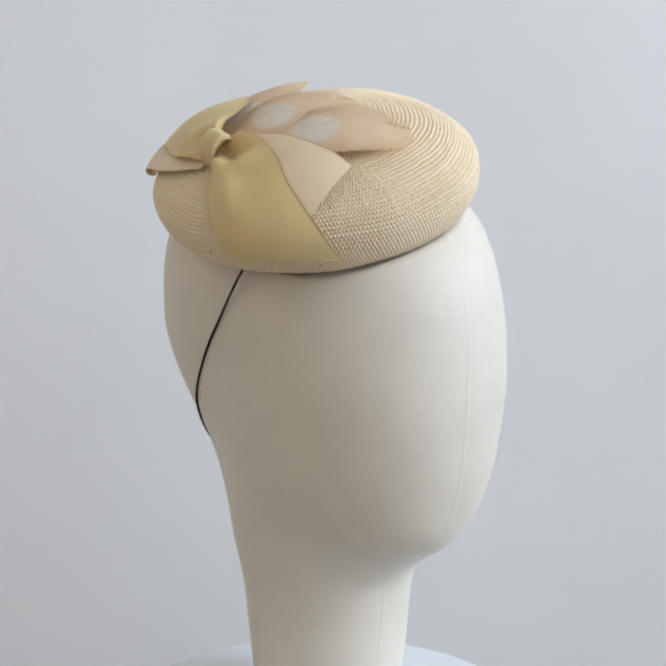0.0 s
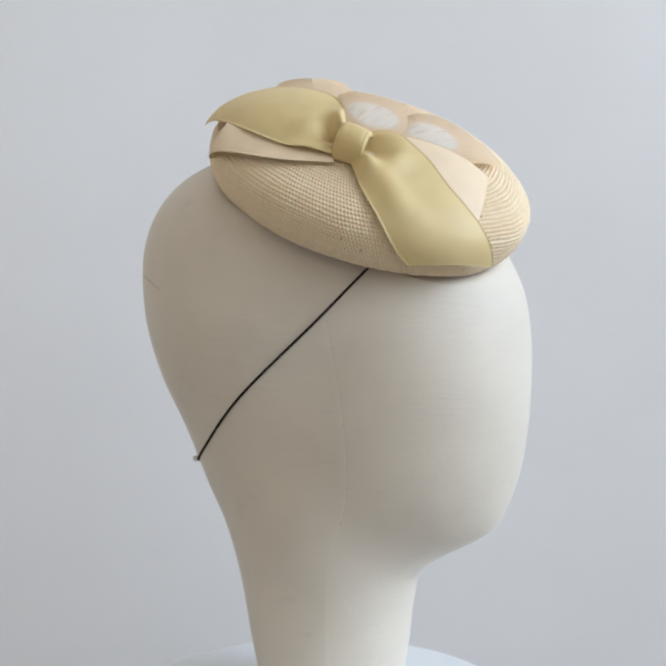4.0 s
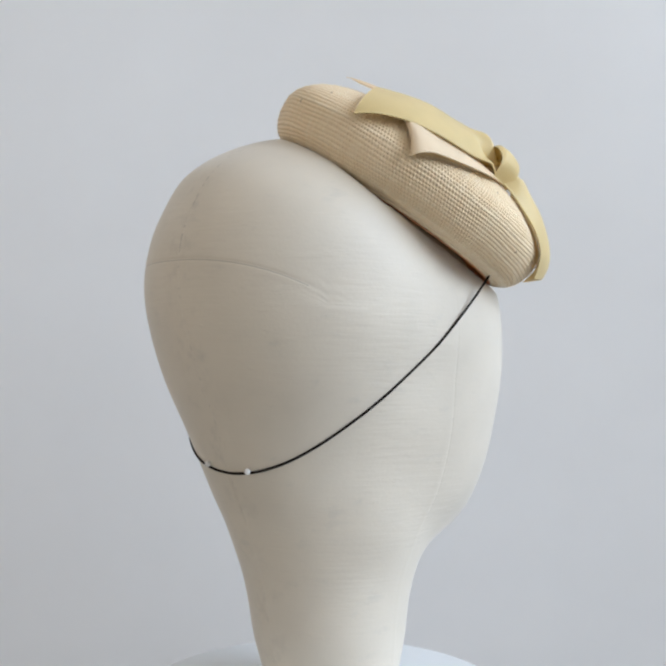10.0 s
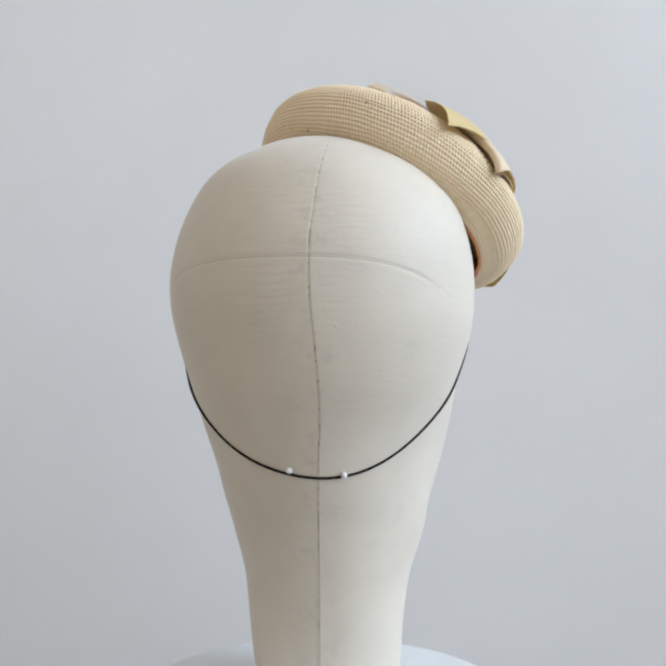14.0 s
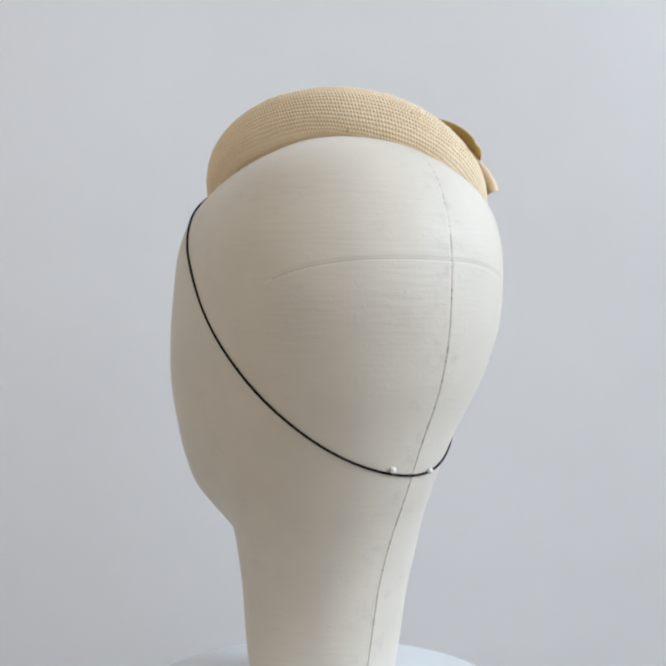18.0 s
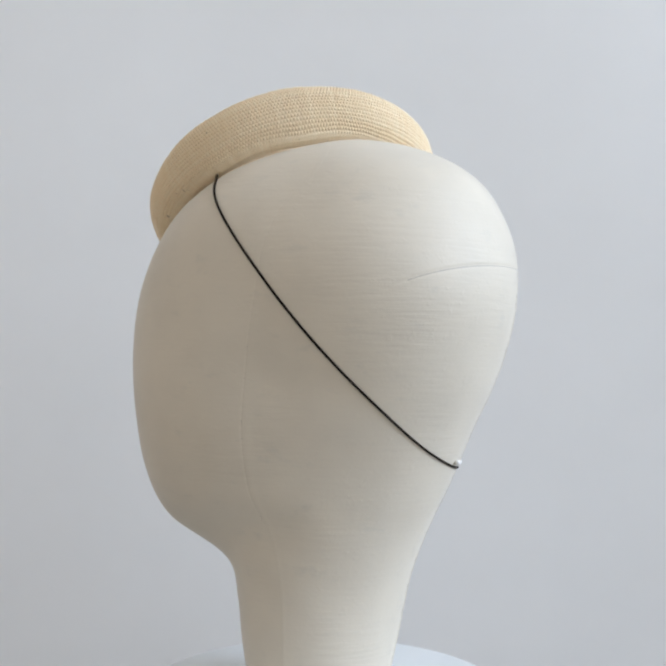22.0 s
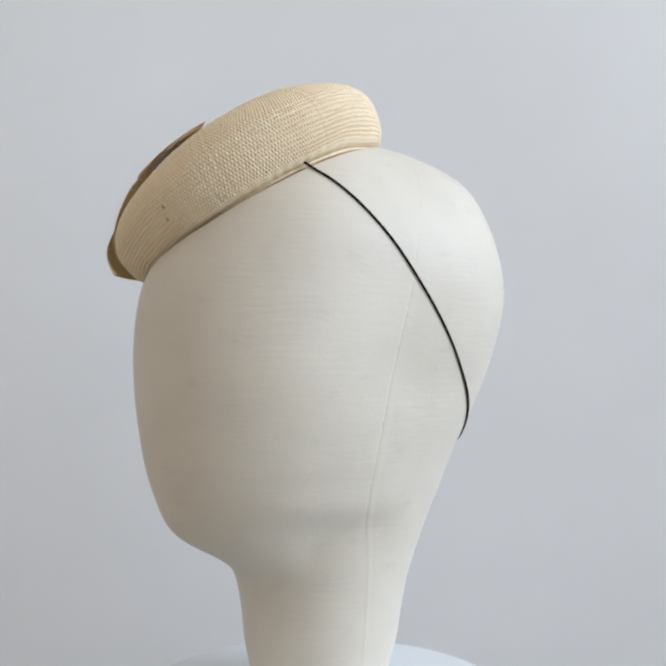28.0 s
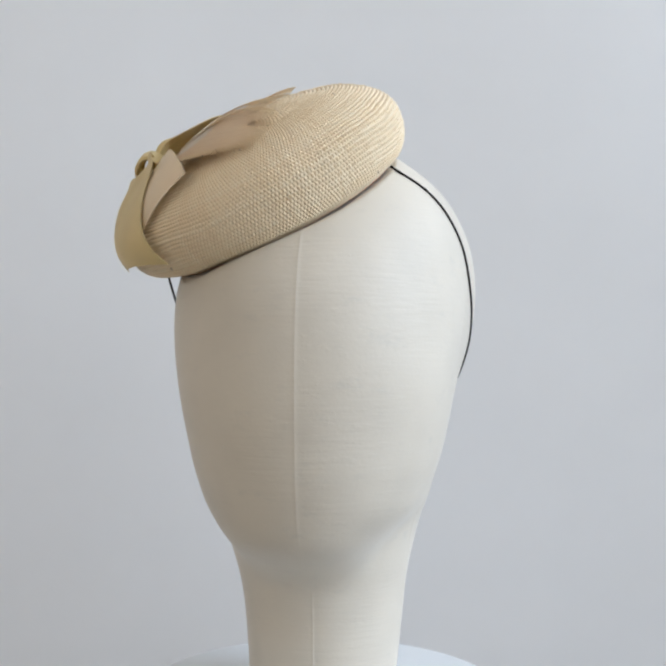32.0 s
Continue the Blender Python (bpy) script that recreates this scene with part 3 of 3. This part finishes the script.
def bow_knot():
    """The band wrapped round the middle of the bow."""
    a, b = np.array([-35.4, -19.4]), np.array([-46.4, -26.8])
    e = np.array([3.0, -5.9])
    hs, ks = (3.5, 11.5, 14.4, 13.4, 8.8, 1.2), (0.0, 0.04, 0.3, 0.65, 0.95, 1.0)
    line = [a + (b - a) * k for k in ks]
    left = [(*(p - e * f), h) for p, h, f in zip(line, hs, (0.9, 1.0, 1.05, 1.0, 1.0, 0.95))]
    right = [(*(p + e * f), h) for p, h, f in zip(line, hs, (1.1, 1.15, 1.0, 1.0, 1.05, 1.0))]
    return ribbon("bow", left, right, lambda t, s: 0.7 * np.sin(math.pi * s) - 1.6 * np.abs(2 * s - 1) ** 10 + 0.25 * bell(s, 0.92, 0.04) - 0.22 * bell(s, 0.86, 0.03) - 0.2 * bell(s, 0.3, 0.08) * bell(t, 0.3, 0.3), OLIVE, "olive ribbon bow with a wrapped knot", hat, 70, 30)


bow = bow_knot()
ribbon("ribbon_tail", [(-43.5, -25, 3.0), (-46.5, -33, 1.8), (-49.2, -43, 1.5), (-50, -56, 2.0), (-49.2, -67, 3.0), (-45.6, -77.5, 4.2), (-43.0, -82.0, 4.8)],
       [(-37, -20.5, 8), (-31, -25, 12.0), (-24, -31, 12.2), (-17, -41, 10), (-12, -60, 5.8), (-4, -78, 5.0), (6.5, -92.0, 5.4)],
       lambda t, s: 2.2 * bell(t, 0.19, 0.10) * bell(s, 0.97, 0.16) + 4.2 * bell(t, 0.20, 0.10) * bell(s, 0.22, 0.16) - 3.6 * bell(t, 0.11, 0.06) * bell(s, 0.60, 0.09) - 2.4 * bell(t, 0.20, 0.08) * bell(s, 0.60, 0.17) + 0.35 * np.sin(24 * s) * bell(t, 0.11, 0.06) + 0.8 * bell(t, 0.17, 0.07) * bell(s, 0.84, 0.11) - 0.8 * bell(t, 0.14, 0.06) * bell(s, 0.30, 0.04) + 2.6 * bell(t, 0.33, 0.07) * bell(s, 0.6, 0.22) + 3.2 * bell(s, 0.28, 0.18) * bell(t, 0.42, 0.26) + 1.6 * np.sin(math.pi * s) * t + 2.0 * np.sin(math.pi * s) * bell(t, 0, 0.08),
       OLIVE, "olive grosgrain ribbon tail, cut on a slant", bow)
ribbon("ribbon_tail", [(-43.5, -25, 2.6), (-52.0, -19, 2.8), (-60, -10, 3.8), (-66, 8, 4.8), (-67.4, 30, 5.2), (-65, 53, 4.3)],
       [(-37, -20.5, 8), (-37, -13, 10.8), (-31, -3, 11.2), (-25, 12, 9.6), (-26, 29, 7), (-34, 44, 5.5)],
       lambda t, s: 2.6 * bell(t, 0.20, 0.10) * bell(s, 0.0, 0.13) + 4.2 * bell(t, 0.20, 0.10) * bell(s, 0.80, 0.19) - 6.0 * bell(t, 0.11, 0.055) * bell(s, 0.58, 0.08) - 4.2 * bell(t, 0.19, 0.07) * bell(s, 0.56, 0.15) + 0.35 * np.sin(24 * s + 1) * bell(t, 0.11, 0.06) + 1.2 * bell(t, 0.17, 0.06) * bell(s, 0.14, 0.09) - 0.8 * bell(t, 0.14, 0.06) * bell(s, 0.72, 0.04) + 1.8 * bell(t, 0.33, 0.08) * bell(s, 0.4, 0.22) + 2.5 * np.sin(math.pi * s) * bell(t, 0.62, 0.3) + 2.0 * np.sin(math.pi * s) * bell(t, 0, 0.08),
       OLIVE, "olive grosgrain ribbon tail lifting off the crown", bow)
ribbon("ribbon_tail", [(-43, -32, 2.5), (-38, -48, 1.2), (-25, -70, 1.2), (-14, -85, 1.4)],
       [(-34.5, -17, 6.5), (-28, -20.5, 8.6), (-20, -25.5, 9.8), (-10, -32.5, 10.2), (2, -42, 9.0), (9, -48, 7.4), (15.0, -54.0, 5.4)],
       lambda t, s: 0.5 * np.sin(math.pi * s), CREAM, "cream ribbon tail under the olive one", bow)
ribbon("ribbon_loop", [(-51, -25, 2.2), (-65, -14, 2.8), (-74, 0, 3.3), (-77.8, 10, 4.4), (-80, 17, 6.0), (-81.4, 21, 6.3), (-82.3, 23.2, 5.2), (-82.5, 23.8, 3.8), (-82, 23, 2.3), (-80.2, 18.5, 1.5), (-77.4, 9, 1.7), (-73.6, 0, 1.6), (-66, -10, 1.2)],
       [(-44, -14, 1.6), (-46, 10, 2.2), (-47, 26, 2.8), (-48, 34, 3.4), (-48.4, 37.6, 3.8), (-48.5, 39.2, 3.6), (-48.5, 40.0, 3.2), (-48.5, 40.2, 2.7), (-48.5, 39.6, 2.0), (-48.3, 36, 1.3), (-47, 26, 1.1), (-46, 12, 0.9), (-45, -2, 0.9)],
       lambda t, s: 0.8 * np.sin(math.pi * s) * bell(t, 0.2, 0.15), CREAM, "cream ribbon loop folded back on itself", bow, 240)
part("stitch", tube("stitch", on_hat(np.linspace(-42.0, -43.5, 6), np.linspace(-32.6, -34.0, 6), np.array([4.6, 6.0, 6.8, 6.8, 6.0, 4.6])), 0.0004, BLACK, 6), bow, "dark thread stitch")


def feather(base, tip, half, lift, droop, seed):
    """A flat pale feather: shaft and vane of many fine barbs. lift: heights at base, middle and tip."""
    rng = np.random.RandomState(seed)
    base, tip = np.array(base, float), np.array(tip, float)
    way = tip - base
    side = np.array([-way[1], way[0]]) / np.linalg.norm(way)
    xs = np.array([0, 0.5, 1.0])
    mid = lambda x: base + way * x[..., None] + side * (droop * np.sin(math.pi * x))[..., None]
    rise = lambda x: spline(np.clip(x, 0, 1.05), xs, np.array(lift, float))
    wide = lambda x: half * np.clip(1 - np.abs(2 * np.clip(x, 0, 1) - 1) ** 2.5, 0, 1) ** 0.62
    x = np.linspace(0, 0.97, 40)
    c = mid(x)
    pts = on_hat(c[:, 0], c[:, 1], rise(x) - 0.20)
    vane_v, vane_f, vane_uv = [], [], []
    n, k = 220, 8
    for sgn in (-1, 1):
        for i in range(n):
            x0 = 0.03 + 0.85 * i / n
            wid = wide(np.array(x0 + 0.15)) * rng.uniform(0.96, 1.02)
            if rng.rand() < 0.03:
                wid *= 0.93
            sweep = 0.24 + 0.03 * rng.rand()
            f = np.linspace(0, 1, k)
            ax = np.minimum(x0 + sweep * f ** 1.5, 1.03)
            half_w = 0.012 * (1 - 0.85 * f**3)
            cup = 1.3 * f ** 2 * (0.85 + 0.15 * rng.rand()) + rng.uniform(-0.05, 0.05)
            first = len(vane_v)
            for j in range(k):
                for d in (-1, 1):
                    xx = np.array(ax[j] + d * half_w[j] * 0.8)
                    q = mid(xx) + side * sgn * wid * f[j]
                    p = on_hat(q[0], q[1], rise(xx) - cup[j] * 0.8 + 0.05 * d + (0.05 if i % 2 else 0))
                    vane_v.append(p)
                    vane_uv.append((float(xx), sgn * f[j]))
            vane_f += [(first + 2 * j, first + 2 * j + 1, first + 2 * j + 3, first + 2 * j + 2) for j in range(k - 1)]
    fe = part("feather", tube("feather", pts, 0.00014, SHAFT, 6), hat, "flat pinkish beige feather with a white spot")
    part("vane", mesh_of("vane", np.array(vane_v), vane_f, FEATHER, uvs=vane_uv), fe)


feather((-36, -8), (-6, 52), 18, (3.0, 4.0, 6.0), 3.0, 1)
feather((-34, -13), (20, 5), 22, (4.6, 7.4, 3.8), 2.0, 2)
feather((-22, -28), (41, -24), 20, (5.0, 8.0, 3.0), -1.0, 3)


def elastic_cord():
    # angle from the nose, height, clearance in millimetres
    way = [(-64.0, 0.0709, 9.3), (-69.0, 0.0581, 6.0), (-76.2, 0.0386, 2.4), (-84.0, 0.0197, 0.6), (-94.6, -0.0016, 0.6), (-106.8, -0.0242, 0.6), (-119.1, -0.0460, 0.6), (-131.1, -0.0663, 0.6),
           (-143.3, -0.0848, 0.7), (-155.0, -0.0976, 0.7), (-165.0, -0.1054, 0.6), (-175.0, -0.1075, 0.6), (-185.0, -0.1051, 0.6), (-195.0, -0.1003, 0.6), (-205.5, -0.0912, 0.6), (-213.1, -0.0825, 0.6),
           (-220.8, -0.0701, 0.6), (-229.5, -0.0536, 0.6), (-238.3, -0.0359, 0.6), (-246.0, -0.0185, 0.6), (-253.5, 0.0001, 0.6), (-261.0, 0.0202, 0.6), (-268.5, 0.0406, 0.8), (-276.5, 0.0633, 0.9),
           (-284.0, 0.0843, 0.7), (-292.0, 0.1049, 0.6), (-300.0, 0.1215, 0.6), (-309.0, 0.1387, 0.8), (-321.3, 0.1546, 2.6)]
    w = np.array(way)
    p = head_point(np.radians(w[:, 0]), w[:, 1], w[:, 2] * 0.001) - ORIGIN
    first, last = p[0] - p[1], p[-1] - p[-2]
    p = np.concatenate([[p[0] + first * 0.006 / np.linalg.norm(first)], p, [p[-1] + last * 0.005 / np.linalg.norm(last)]])
    d = np.concatenate([[0], np.cumsum(np.linalg.norm(np.diff(p, axis=0), axis=1))])
    line = spline(np.linspace(0, d[-1], 260), d, p)

    def lay_on_cloth():
        q = line + ORIGIN
        x, y, z = q[:, 0] / UNIT - AXIS[0], q[:, 1] / UNIT - AXIS[1], q[:, 2] / UNIT - ZERO
        r, phi = np.hypot(x, y), np.arctan2(y, x) - FACING
        need = head_radius(phi, z) + 0.0005 / UNIT
        slope = (head_radius(phi, z + 0.001) - head_radius(phi, z - 0.001)) / 0.002
        push = np.where(r < need, (need - r) * UNIT / (1 + slope**2), 0)
        push[:4] = push[-4:] = 0
        line[:, 0] += push * x / r
        line[:, 1] += push * y / r
        line[:, 2] -= push * slope

    # the taut cord runs without kinks, lies on the cloth and never cuts into it
    for _ in range(4):
        for _ in range(30):
            line[1:-1] = 0.25 * line[:-2] + 0.5 * line[1:-1] + 0.25 * line[2:]
        lay_on_cloth()
    part("elastic_cord", tube("elastic_cord", line, 0.00060, BLACK, 10), hat, "thin black elastic cord round the back of the head")


elastic_cord()


def pearl_pin(deg, z):
    surface = head_point(np.radians(np.array(float(deg))), np.array(z), 0.0)
    out = head_point(np.radians(np.array(float(deg))), np.array(z), 0.001) - surface
    out /= np.linalg.norm(out)
    ob = tagged(new("pearl_pin"), "white pearl-headed pin stuck in the head above the elastic cord", "pin", "pins in the mannequin head")
    ob.location = Vector(surface) + Vector((0, 0, TOP))
    bm = bmesh.new()
    bmesh.ops.create_uvsphere(bm, u_segments=24, v_segments=16, radius=0.0015, matrix=Matrix.Translation(out * 0.0016))
    for f in bm.faces:
        f.smooth = True
    me = bpy.data.meshes.new("pearl")
    bm.to_mesh(me)
    bm.free()
    me.materials.append(PEARL)
    part("pearl", me, ob)
    part("needle", tube("needle", [out * k for k in np.linspace(-0.012, 0.0006, 6)], 0.0003, STEEL, 8), ob, "thin steel needle")
    return ob


PINS = [pearl_pin(172.2, -0.1002), pearl_pin(-168.3, -0.1038)]


def motions():
    """Everything on the platter turns with it, evenly, once in about 36 seconds."""
    rate = 315.54 / 32.0
    for ob in (HEAD, hat, platter, *PINS):
        start = ob.matrix_basis.copy()
        walk(ob, [(t / 2, pose(0, 0, 0, 0, 0, rate * t / 2) @ start) for t in range(65)])


motions()
